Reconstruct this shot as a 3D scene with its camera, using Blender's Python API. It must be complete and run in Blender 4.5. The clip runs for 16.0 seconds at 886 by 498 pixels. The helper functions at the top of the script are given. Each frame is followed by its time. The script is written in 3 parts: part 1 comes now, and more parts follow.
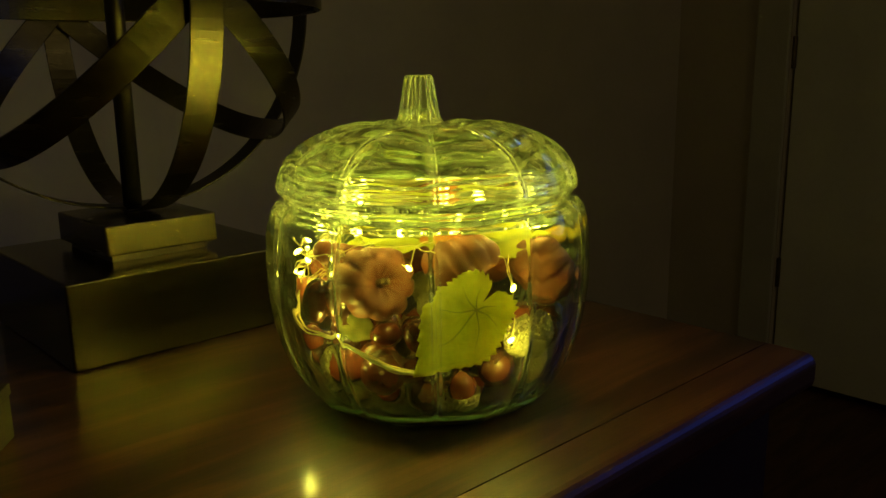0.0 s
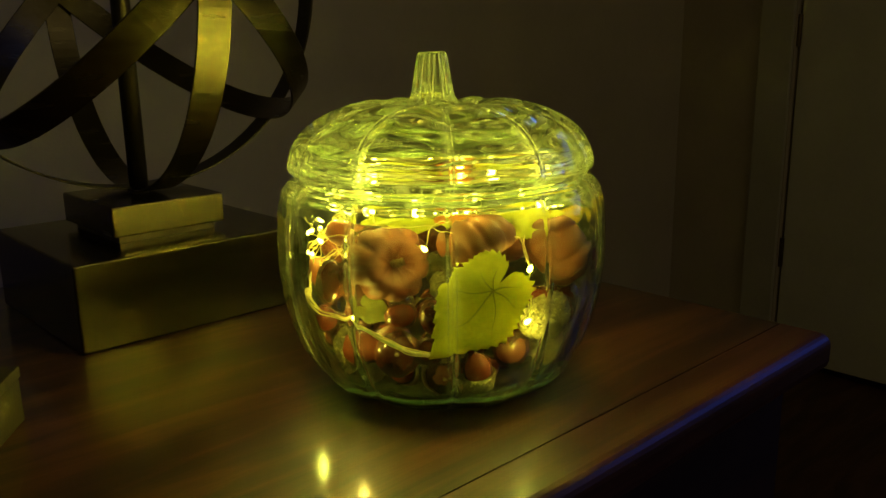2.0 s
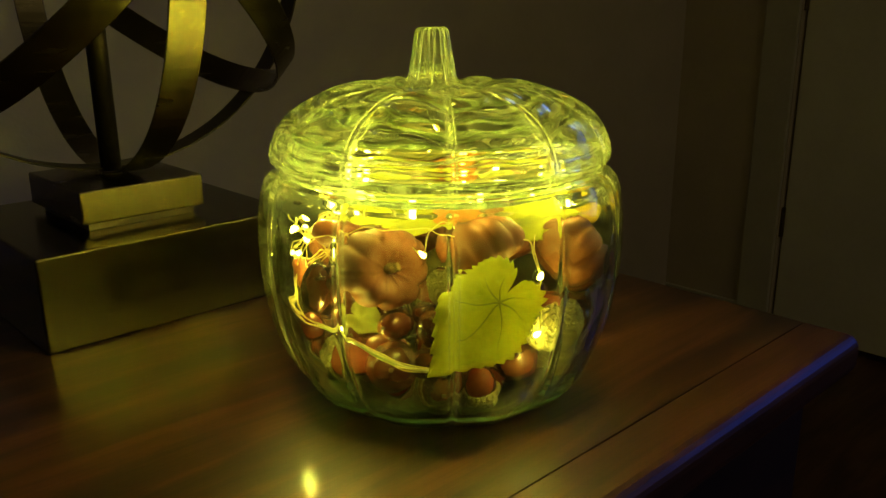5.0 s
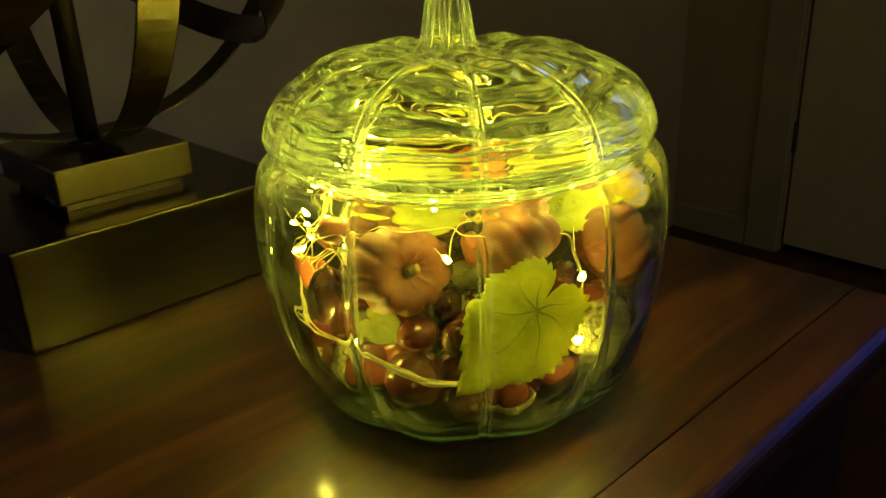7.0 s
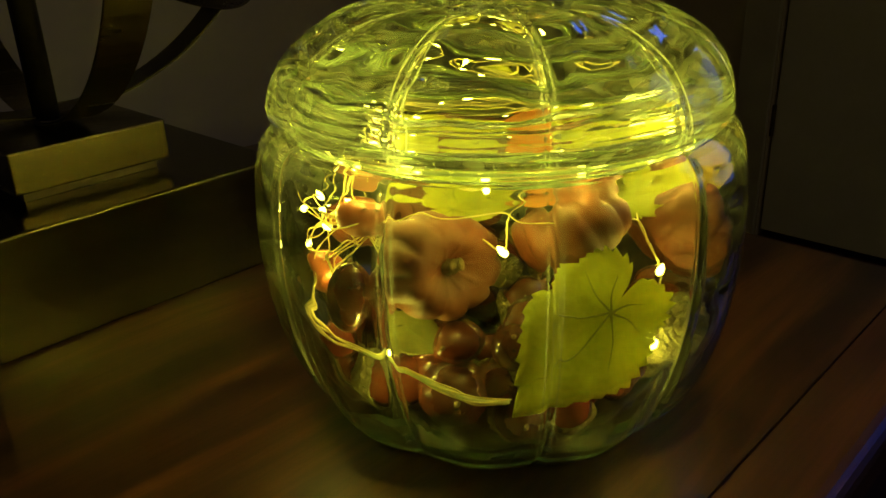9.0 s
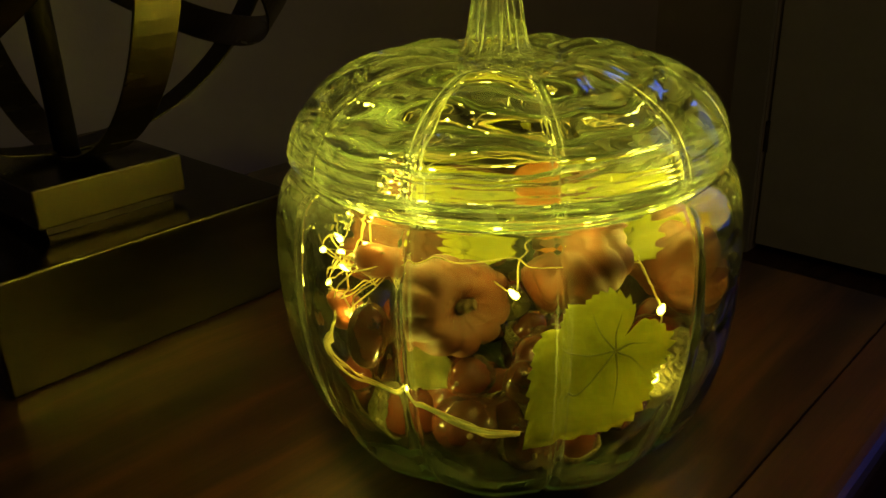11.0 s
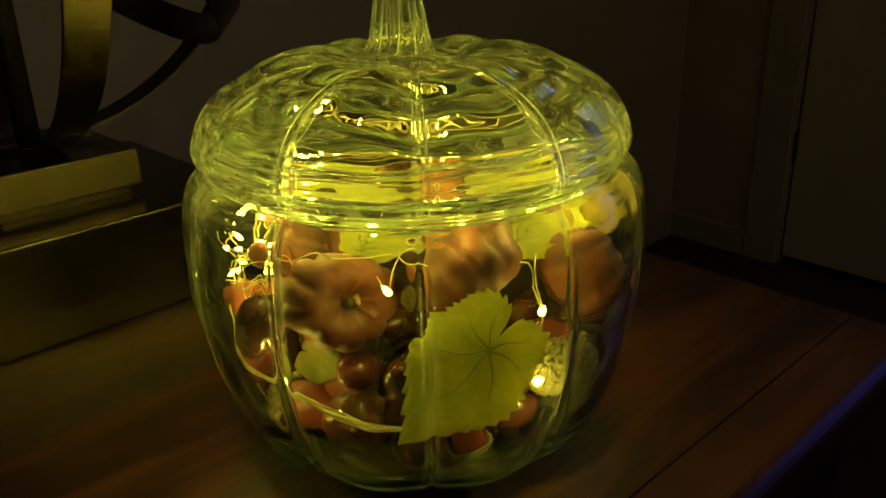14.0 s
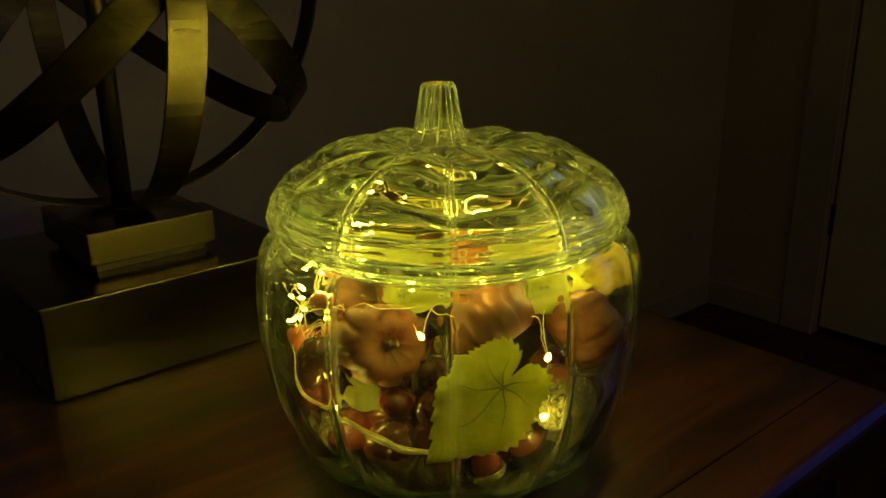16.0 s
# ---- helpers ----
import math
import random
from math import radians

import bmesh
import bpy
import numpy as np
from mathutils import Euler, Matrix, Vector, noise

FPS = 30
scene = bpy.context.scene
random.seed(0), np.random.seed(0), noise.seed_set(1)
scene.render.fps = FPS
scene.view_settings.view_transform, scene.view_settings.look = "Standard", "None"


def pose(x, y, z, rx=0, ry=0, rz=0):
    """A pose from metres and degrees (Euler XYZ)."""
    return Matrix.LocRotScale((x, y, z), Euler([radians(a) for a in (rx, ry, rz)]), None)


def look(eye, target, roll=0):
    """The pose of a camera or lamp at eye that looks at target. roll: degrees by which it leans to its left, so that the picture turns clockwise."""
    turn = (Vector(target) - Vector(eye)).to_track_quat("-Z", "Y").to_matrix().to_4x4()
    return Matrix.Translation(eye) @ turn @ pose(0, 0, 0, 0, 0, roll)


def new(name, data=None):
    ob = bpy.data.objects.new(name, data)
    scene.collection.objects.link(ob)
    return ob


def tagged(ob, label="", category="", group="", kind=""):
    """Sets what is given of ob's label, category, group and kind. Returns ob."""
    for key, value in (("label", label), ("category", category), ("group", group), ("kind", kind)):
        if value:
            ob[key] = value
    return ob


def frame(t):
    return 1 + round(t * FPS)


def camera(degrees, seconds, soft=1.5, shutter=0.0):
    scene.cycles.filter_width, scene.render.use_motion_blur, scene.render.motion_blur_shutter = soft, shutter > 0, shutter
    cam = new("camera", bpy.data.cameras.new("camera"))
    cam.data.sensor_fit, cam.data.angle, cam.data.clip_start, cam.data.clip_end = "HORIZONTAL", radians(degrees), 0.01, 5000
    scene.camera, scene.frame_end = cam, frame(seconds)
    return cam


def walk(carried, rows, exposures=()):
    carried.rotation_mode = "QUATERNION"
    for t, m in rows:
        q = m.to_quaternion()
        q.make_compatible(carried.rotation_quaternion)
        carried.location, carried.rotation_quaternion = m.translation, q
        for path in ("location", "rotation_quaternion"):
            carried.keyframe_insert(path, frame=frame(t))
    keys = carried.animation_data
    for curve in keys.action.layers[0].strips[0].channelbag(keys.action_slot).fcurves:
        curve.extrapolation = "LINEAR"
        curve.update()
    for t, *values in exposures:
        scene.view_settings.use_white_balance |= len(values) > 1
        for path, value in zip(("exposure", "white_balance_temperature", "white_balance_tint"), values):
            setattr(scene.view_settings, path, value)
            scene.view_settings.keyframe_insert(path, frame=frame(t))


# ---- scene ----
cam = camera(56.0, 16.0, soft=1.5)
PATH = [
    (0, (0.012, -0.005, 1.001), (1.345, 1.422, 0.567), -0.8),
    (0.5, (0.006, -0.001, 1.002), (1.334, 1.431, 0.574), -0.6),
    (1, (0.006, 0.0, 0.998), (1.331, 1.433, 0.56), -0.6),
    (1.5, (0.006, 0.005, 0.998), (1.33, 1.432, 0.54), -0.6),
    (2, (0.01, 0.008, 0.999), (1.337, 1.426, 0.52), -0.9),
    (2.5, (0.012, 0.008, 1.001), (1.344, 1.421, 0.519), -1.1),
    (3, (0.017, 0.01, 1.0), (1.365, 1.411, 0.532), -1.0),
    (3.5, (0.021, 0.017, 0.999), (1.373, 1.415, 0.534), -0.8),
    (4, (0.03, 0.028, 1.0), (1.369, 1.434, 0.521), -0.5),
    (6.5, (0.08, 0.102, 1.029), (1.362, 1.444, 0.287), -1.4),
    (7, (0.091, 0.117, 1.032), (1.361, 1.456, 0.261), -2.2),
    (7.5, (0.098, 0.132, 1.033), (1.37, 1.466, 0.257), -2.5),
    (8, (0.106, 0.151, 1.027), (1.382, 1.473, 0.238), -3.0),
    (8.5, (0.111, 0.172, 1.016), (1.406, 1.469, 0.215), -2.8),
    (9, (0.112, 0.19, 1.006), (1.437, 1.458, 0.209), -1.9),
    (11.5, (0.095, 0.182, 1.029), (1.436, 1.453, 0.265), -2.0),
    (12, (0.107, 0.165, 1.027), (1.437, 1.454, 0.273), -2.2),
    (12.5, (0.12, 0.152, 1.025), (1.419, 1.463, 0.254), -2.3),
    (13, (0.13, 0.139, 1.026), (1.41, 1.468, 0.255), -2.0),
    (13.5, (0.138, 0.135, 1.026), (1.405, 1.476, 0.256), -2.0),
    (14, (0.141, 0.133, 1.024), (1.412, 1.476, 0.26), -1.5),
    (14.5, (0.138, 0.13, 1.037), (1.4, 1.489, 0.29), -1.5),
    (15, (0.123, 0.113, 1.035), (1.386, 1.497, 0.335), -0.6),
    (15.5, (0.111, 0.095, 1.04), (1.365, 1.508, 0.386), -0.2),
    (16, (0.095, 0.071, 1.052), (1.325, 1.519, 0.426), -0.8),
]
EXPOSURES = [(0, 0.45, 6500, 10), (1.5, 0.6, 6500, 10), (3.5, 0.8, 6500, 10), (4.2, 0.88, 6500, 10), (6.5, 1.0, 6500, 10), (7.0, 0.9, 6500, 10), (8.0, 0.6, 6500, 10),
             (9.0, 0.2, 6500, 12), (11.5, -0.04, 6700, 20), (12.5, -0.08, 6700, 22), (16.0, -0.1, 6700, 22)]
walk(cam, [(t, look(eye, target, roll)) for t, eye, target, roll in PATH], EXPOSURES)

# ---- light: a night-time room, lit by the string lights and by one blue glow from across the room ----
world = bpy.data.worlds.new("night")
world.use_nodes = True
world.node_tree.nodes["Background"].inputs[0].default_value = (0.02, 0.02, 0.03, 1)
world.node_tree.nodes["Background"].inputs[1].default_value = 0.02
scene.world = world
BULB_STRENGTH = 178.0
BULB_COLOUR = (1.0, 0.85, 0.10)
blue = bpy.data.lights.new("blue_glow", "AREA")
blue.shape, blue.size, blue.size_y = "RECTANGLE", 1.3, 1.0
blue.color, blue.energy, blue.spread = (0.04, 0.13, 1.0), 0.65, radians(80)
new("blue_glow", blue).matrix_world = look((2.38, -0.35, 1.55), (0.5, 0.35, 0.85))

room = bpy.data.lights.new("room_light", "AREA")
room.shape, room.size, room.size_y = "RECTANGLE", 1.8, 1.2
room.color, room.energy = (1.0, 0.80, 0.46), 2.5
new("room_light", room).matrix_world = look((1.2, -1.5, 2.44), (1.2, -0.6, 0.6))

TABLE = 0.76          # height of the table top
AX, AY = 0.4076, 0.4341  # the jar's axis
GROOVE = radians(230)   # direction of one of the jar's grooves
LOBES = 11


# ---- materials ----
def nodes_of(name):
    m = bpy.data.materials.new(name)
    m.use_nodes = True
    n, l = m.node_tree.nodes, m.node_tree.links
    return m, n, l, n["Principled BSDF"]


def mat(name, a, b, scale=20.0, rough=(0.4, 0.6), metal=0.0, bump=0.15, bump_scale=None, stretch=(1, 1, 1), coat=0.0, detail=6.0, fine=0.3):
    """A surface that varies between the colours a and b at two scales, with fine relief."""
    m, n, l, p = nodes_of(name)
    tc = n.new("ShaderNodeTexCoord")
    mp = n.new("ShaderNodeMapping")
    mp.inputs["Scale"].default_value = stretch
    l.new(tc.outputs["Object"], mp.inputs[0])
    n1 = n.new("ShaderNodeTexNoise")
    n1.inputs["Scale"].default_value, n1.inputs["Detail"].default_value = scale, detail
    n2 = n.new("ShaderNodeTexNoise")
    n2.inputs["Scale"].default_value, n2.inputs["Detail"].default_value = scale * 9, 4
    l.new(mp.outputs[0], n1.inputs[0])
    l.new(mp.outputs[0], n2.inputs[0])
    mx = n.new("ShaderNodeMix")
    mx.inputs[0].default_value = fine
    l.new(n1.outputs[0], mx.inputs[2])
    l.new(n2.outputs[0], mx.inputs[3])
    ramp = n.new("ShaderNodeValToRGB")
    ramp.color_ramp.elements[0].position, ramp.color_ramp.elements[1].position = 0.32, 0.68
    ramp.color_ramp.elements[0].color, ramp.color_ramp.elements[1].color = (*a, 1), (*b, 1)
    l.new(mx.outputs[0], ramp.inputs[0])
    l.new(ramp.outputs[0], p.inputs["Base Color"])
    rr = n.new("ShaderNodeMapRange")
    rr.inputs["To Min"].default_value, rr.inputs["To Max"].default_value = rough
    l.new(n1.outputs[0], rr.inputs[0])
    l.new(rr.outputs[0], p.inputs["Roughness"])
    p.inputs["Metallic"].default_value = metal
    p.inputs["Coat Weight"].default_value = coat
    p.inputs["Coat Roughness"].default_value = 0.12
    if bump:
        nb = n.new("ShaderNodeTexNoise")
        nb.inputs["Scale"].default_value, nb.inputs["Detail"].default_value = bump_scale or scale * 12, 5
        l.new(mp.outputs[0], nb.inputs[0])
        bp = n.new("ShaderNodeBump")
        bp.inputs["Strength"].default_value, bp.inputs["Distance"].default_value = bump, 0.002
        l.new(nb.outputs[0], bp.inputs["Height"])
        l.new(bp.outputs[0], p.inputs["Normal"])
    return m


def wood(name, a, b, c, rough=(0.22, 0.34), coat=0.0, sheen=0.15, dark_strip=None):
    """Varnished wood with the grain along x, pores and darker figure."""
    m, n, l, p = nodes_of(name)
    tc = n.new("ShaderNodeTexCoord")
    mp = n.new("ShaderNodeMapping")
    mp.inputs["Scale"].default_value = (1.6, 11, 11)
    l.new(tc.outputs["Object"], mp.inputs[0])
    figure = n.new("ShaderNodeTexNoise")
    figure.inputs["Scale"].default_value, figure.inputs["Detail"].default_value, figure.inputs["Distortion"].default_value = 3.0, 8, 0.8
    l.new(mp.outputs[0], figure.inputs[0])
    mp2 = n.new("ShaderNodeMapping")
    mp2.inputs["Scale"].default_value = (6, 160, 160)
    l.new(tc.outputs["Object"], mp2.inputs[0])
    pores = n.new("ShaderNodeTexNoise")
    pores.inputs["Scale"].default_value, pores.inputs["Detail"].default_value = 3.0, 5
    l.new(mp2.outputs[0], pores.inputs[0])
    blot = n.new("ShaderNodeTexNoise")
    blot.inputs["Scale"].default_value, blot.inputs["Detail"].default_value = 7.0, 3
    l.new(tc.outputs["Object"], blot.inputs[0])
    ramp = n.new("ShaderNodeValToRGB")
    e = ramp.color_ramp.elements
    e[0].position, e[1].position = 0.36, 0.64
    e[0].color, e[1].color = (*a, 1), (*c, 1)
    mid = e.new(0.5)
    mid.color = (*b, 1)
    l.new(figure.outputs[0], ramp.inputs[0])
    dark = n.new("ShaderNodeMix")
    dark.data_type, dark.blend_type = "RGBA", "MULTIPLY"
    dark.inputs[0].default_value = 0.35
    pr = n.new("ShaderNodeValToRGB")
    pr.color_ramp.elements[0].position, pr.color_ramp.elements[1].position = 0.38, 0.55
    pr.color_ramp.elements[0].color = (0.45, 0.4, 0.36, 1)
    l.new(pores.outputs[0], pr.inputs[0])
    l.new(ramp.outputs[0], dark.inputs[6])
    l.new(pr.outputs[0], dark.inputs[7])
    colour = dark.outputs[2]
    if dark_strip:   # a darker strip on the surface, with soft ends: x0, x1, y0, y1
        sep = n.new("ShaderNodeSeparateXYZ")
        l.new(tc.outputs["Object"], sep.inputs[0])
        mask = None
        for axis, at, soft in ((0, dark_strip[0], 0.006), (0, dark_strip[1], -0.010), (1, dark_strip[2], 0.002), (1, dark_strip[3], -0.003)):
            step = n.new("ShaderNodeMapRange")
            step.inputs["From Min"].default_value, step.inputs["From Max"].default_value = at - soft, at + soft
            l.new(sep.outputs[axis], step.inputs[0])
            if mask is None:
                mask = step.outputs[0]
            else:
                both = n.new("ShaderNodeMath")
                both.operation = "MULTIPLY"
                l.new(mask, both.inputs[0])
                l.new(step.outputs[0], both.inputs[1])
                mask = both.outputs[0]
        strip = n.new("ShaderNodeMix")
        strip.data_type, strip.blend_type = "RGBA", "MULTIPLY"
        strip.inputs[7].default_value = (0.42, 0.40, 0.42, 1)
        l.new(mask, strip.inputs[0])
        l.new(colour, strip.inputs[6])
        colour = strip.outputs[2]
    l.new(colour, p.inputs["Base Color"])
    rr = n.new("ShaderNodeMapRange")
    rr.inputs["To Min"].default_value, rr.inputs["To Max"].default_value = rough
    l.new(blot.outputs[0], rr.inputs[0])
    l.new(rr.outputs[0], p.inputs["Roughness"])
    bp = n.new("ShaderNodeBump")
    bp.inputs["Strength"].default_value, bp.inputs["Distance"].default_value = 0.06, 0.001
    p.inputs["Coat Weight"].default_value, p.inputs["Coat Roughness"].default_value, p.inputs["Coat IOR"].default_value = coat, sheen, 1.6
    l.new(pores.outputs[0], bp.inputs["Height"])
    l.new(bp.outputs[0], p.inputs["Normal"])
    return m


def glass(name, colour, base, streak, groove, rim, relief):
    """Pressed glass: clear, wavy; translucent streaks paint its glints, also beside grooves and at the rim."""
    m, n, l, p = nodes_of(name)
    p.inputs["Base Color"].default_value = (*colour, 1)
    p.inputs["Roughness"].default_value = 0.0
    p.inputs["IOR"].default_value = 1.5
    p.inputs["Transmission Weight"].default_value = 1.0
    tc = n.new("ShaderNodeTexCoord")

    def math_node(op, a, b=None):
        q = n.new("ShaderNodeMath")
        q.operation = op
        for k, value in enumerate((a, b)):
            if value is None:
                continue
            if isinstance(value, (int, float)):
                q.inputs[k].default_value = value
            else:
                l.new(value, q.inputs[k])
        return q.outputs[0]

    def ramp(source, *stops):
        q = n.new("ShaderNodeValToRGB")
        e = q.color_ramp.elements
        while len(e) < len(stops):
            e.new(0.5)
        for el, (at, v) in zip(e, stops):
            el.position, el.color = at, (v, v, v, 1)
        l.new(source, q.inputs[0])
        return q.outputs[0]

    def clouds(scale, stretch, distort, detail=3):
        mp = n.new("ShaderNodeMapping")
        mp.inputs["Scale"].default_value = stretch
        l.new(tc.outputs["Object"], mp.inputs[0])
        q = n.new("ShaderNodeTexNoise")
        q.inputs["Scale"].default_value, q.inputs["Detail"].default_value, q.inputs["Distortion"].default_value = scale, detail, distort
        l.new(mp.outputs[0], q.inputs[0])
        return q.outputs[0]
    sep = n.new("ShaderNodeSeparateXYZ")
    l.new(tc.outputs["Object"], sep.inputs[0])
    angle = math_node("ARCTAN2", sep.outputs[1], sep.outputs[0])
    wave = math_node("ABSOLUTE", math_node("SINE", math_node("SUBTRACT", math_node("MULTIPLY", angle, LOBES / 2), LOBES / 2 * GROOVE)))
    # translucent masks stand in for bright lines that light draws in the glass
    groove_glints = ramp(wave, (0.0, 0.5), (0.04, 0.0), (0.10, 0.0), (0.14, 1.0), (0.17, 0.06), (0.30, 0.0))
    swirl_glints = ramp(clouds(11, (1, 1, 2.0), 1.4, 0.5), (0.36, 0.0), (0.425, 0.55), (0.43, 0.02), (0.47, 0.0), (0.515, 1.0), (0.52, 0.03), (0.56, 0.0), (0.61, 0.8), (0.615, 0.02))
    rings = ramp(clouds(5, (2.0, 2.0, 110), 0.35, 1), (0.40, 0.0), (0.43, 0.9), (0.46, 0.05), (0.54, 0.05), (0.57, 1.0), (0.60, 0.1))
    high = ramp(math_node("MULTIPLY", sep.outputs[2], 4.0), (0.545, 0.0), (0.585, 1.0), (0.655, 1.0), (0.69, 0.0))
    f = math_node("ADD", math_node("MULTIPLY", swirl_glints, streak), base)
    f = math_node("ADD", f, math_node("MULTIPLY", math_node("MULTIPLY", groove_glints, groove), math_node("ADD", ramp(clouds(14, (1, 1, 0.6), 0.3, 1), (0.42, 0.1), (0.58, 1.3)), 0.1)))
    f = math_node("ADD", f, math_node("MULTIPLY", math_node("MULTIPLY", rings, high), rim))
    # painted glow too: a green edge at the foot, glints along the stem
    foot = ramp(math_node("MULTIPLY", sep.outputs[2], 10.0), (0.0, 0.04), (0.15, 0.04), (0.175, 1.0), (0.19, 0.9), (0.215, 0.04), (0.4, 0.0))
    flute_glints = ramp(math_node("ABSOLUTE", math_node("SINE", math_node("MULTIPLY", angle, 6.0))), (0.0, 1.0), (0.12, 0.9), (0.22, 0.04))
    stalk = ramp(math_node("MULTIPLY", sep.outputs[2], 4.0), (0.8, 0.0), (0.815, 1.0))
    f = math_node("ADD", f, math_node("MULTIPLY", math_node("MULTIPLY", flute_glints, stalk), 0.35))
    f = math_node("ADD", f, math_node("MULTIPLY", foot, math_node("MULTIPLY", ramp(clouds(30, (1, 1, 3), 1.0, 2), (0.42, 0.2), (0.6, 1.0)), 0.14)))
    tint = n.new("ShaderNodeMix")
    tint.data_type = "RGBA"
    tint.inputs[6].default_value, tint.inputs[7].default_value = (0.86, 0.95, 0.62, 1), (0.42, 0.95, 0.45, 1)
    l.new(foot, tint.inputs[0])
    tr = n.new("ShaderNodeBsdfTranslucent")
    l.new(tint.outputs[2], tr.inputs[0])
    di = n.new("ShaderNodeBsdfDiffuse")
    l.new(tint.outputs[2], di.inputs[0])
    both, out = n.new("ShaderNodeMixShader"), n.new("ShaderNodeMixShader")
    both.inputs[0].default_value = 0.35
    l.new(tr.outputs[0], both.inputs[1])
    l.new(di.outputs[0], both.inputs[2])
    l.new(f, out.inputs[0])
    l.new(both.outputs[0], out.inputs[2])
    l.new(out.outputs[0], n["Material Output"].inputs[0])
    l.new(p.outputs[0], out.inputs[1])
    bp = n.new("ShaderNodeBump")
    bp.inputs["Strength"].default_value, bp.inputs["Distance"].default_value = relief, 0.006
    l.new(clouds(48, (1, 1, 1), 0.8, 2), bp.inputs["Height"])
    l.new(bp.outputs[0], p.inputs["Normal"])
    return m


def cloth_leaf(name, a, b):
    """Thin dyed fabric that lets light through."""
    m = mat(name, a, b, scale=48, rough=(0.6, 0.8), bump=0.35, bump_scale=420)
    n, l = m.node_tree.nodes, m.node_tree.links
    p, out = n["Principled BSDF"], n["Material Output"]
    tr = n.new("ShaderNodeBsdfTranslucent")
    l.new(p.inputs["Base Color"].links[0].from_socket, tr.inputs[0])
    mx = n.new("ShaderNodeMixShader")
    mx.inputs[0].default_value = 0.5
    l.new(p.outputs[0], mx.inputs[1])
    l.new(tr.outputs[0], mx.inputs[2])
    l.new(mx.outputs[0], out.inputs[0])
    return m


def glow(name, colour, strength):
    m, n, l, p = nodes_of(name)
    p.inputs["Base Color"].default_value = (0.9, 0.85, 0.6, 1)
    p.inputs["Emission Color"].default_value = (*colour, 1)
    p.inputs["Emission Strength"].default_value = strength
    return m


M_WALL = mat("painted_wall", (0.50, 0.45, 0.38), (0.56, 0.50, 0.43), scale=6, rough=(0.75, 0.9), bump=0.2, bump_scale=220)
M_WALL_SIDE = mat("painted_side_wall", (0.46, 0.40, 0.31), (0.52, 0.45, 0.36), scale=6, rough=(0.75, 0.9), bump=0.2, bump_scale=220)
M_CEIL = mat("ceiling_paint", (0.7, 0.69, 0.66), (0.76, 0.75, 0.72), scale=8, rough=(0.8, 0.9))
M_TRIM = mat("trim_paint", (0.44, 0.42, 0.36), (0.52, 0.50, 0.43), scale=9, rough=(0.35, 0.5), bump=0.05)
M_DOOR = mat("door_paint", (0.62, 0.60, 0.52), (0.7, 0.68, 0.6), scale=7, rough=(0.4, 0.55), bump=0.06)
M_HINGE = mat("aged_brass", (0.12, 0.09, 0.05), (0.2, 0.15, 0.08), scale=60, rough=(0.35, 0.5), metal=1.0)
M_FLOOR = wood("floor_wood", (0.04, 0.014, 0.007), (0.07, 0.026, 0.012), (0.10, 0.04, 0.018), (0.4, 0.55))
M_TABLE = wood("varnished_cherry", (0.018, 0.0060, 0.0022), (0.040, 0.0134, 0.0046), (0.092, 0.032, 0.0100), (0.40, 0.52), 1.0, dark_strip=(0.279, 0.333, 0.573, 0.591))
M_TABLE_EDGE = wood("worn_edge_wood", (0.035, 0.011, 0.0045), (0.06, 0.019, 0.007), (0.095, 0.031, 0.011), (0.45, 0.6), 0.22)
# cabinet wood below the top, with the front's shade put into its colour
M_TABLE_BODY = wood("shaded_side_wood", (0.012, 0.0045, 0.0025), (0.02, 0.0075, 0.004), (0.03, 0.011, 0.0055), (0.55, 0.7))
M_BRASS = mat("brushed_brass", (0.11, 0.093, 0.043), (0.19, 0.162, 0.078), scale=14, rough=(0.20, 0.32), metal=1.0, bump=0.10, bump_scale=260, stretch=(1, 1, 7))
M_BASE = mat("brushed_dull_brass", (0.060, 0.051, 0.022), (0.110, 0.094, 0.044), scale=14, rough=(0.14, 0.26), metal=1.0, bump=0.06, bump_scale=260, stretch=(1, 1, 7))
M_BOX = mat("dull_gold_paint", (0.05, 0.043, 0.018), (0.08, 0.066, 0.027), scale=30, rough=(0.5, 0.65), metal=0.2, bump=0.1)
M_BRONZE = mat("dark_bronze", (0.05, 0.042, 0.03), (0.09, 0.075, 0.05), scale=18, rough=(0.35, 0.5), metal=0.9, bump=0.1)
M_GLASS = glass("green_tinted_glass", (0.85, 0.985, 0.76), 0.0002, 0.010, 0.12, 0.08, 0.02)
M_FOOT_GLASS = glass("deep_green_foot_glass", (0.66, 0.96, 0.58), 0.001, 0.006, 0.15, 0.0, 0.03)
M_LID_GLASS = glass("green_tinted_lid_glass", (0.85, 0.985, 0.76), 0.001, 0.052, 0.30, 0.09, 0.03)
M_PUMPKIN = mat("orange_foam", (0.105, 0.025, 0.010), (0.178, 0.043, 0.016), scale=45, rough=(0.5, 0.65), bump=0.25, bump_scale=400)
M_PSTEM = mat("dry_stalk", (0.11, 0.065, 0.025), (0.24, 0.15, 0.06), scale=120, rough=(0.6, 0.8), bump=0.4)
M_NUT_RED = mat("red_brown_shell", (0.072, 0.0145, 0.008), (0.135, 0.028, 0.0155), scale=55, rough=(0.16, 0.28), bump=0.06, coat=0.4)
M_NUT_DARK = mat("dark_brown_shell", (0.035, 0.010, 0.006), (0.075, 0.019, 0.011), scale=55, rough=(0.14, 0.25), bump=0.06, coat=0.5)
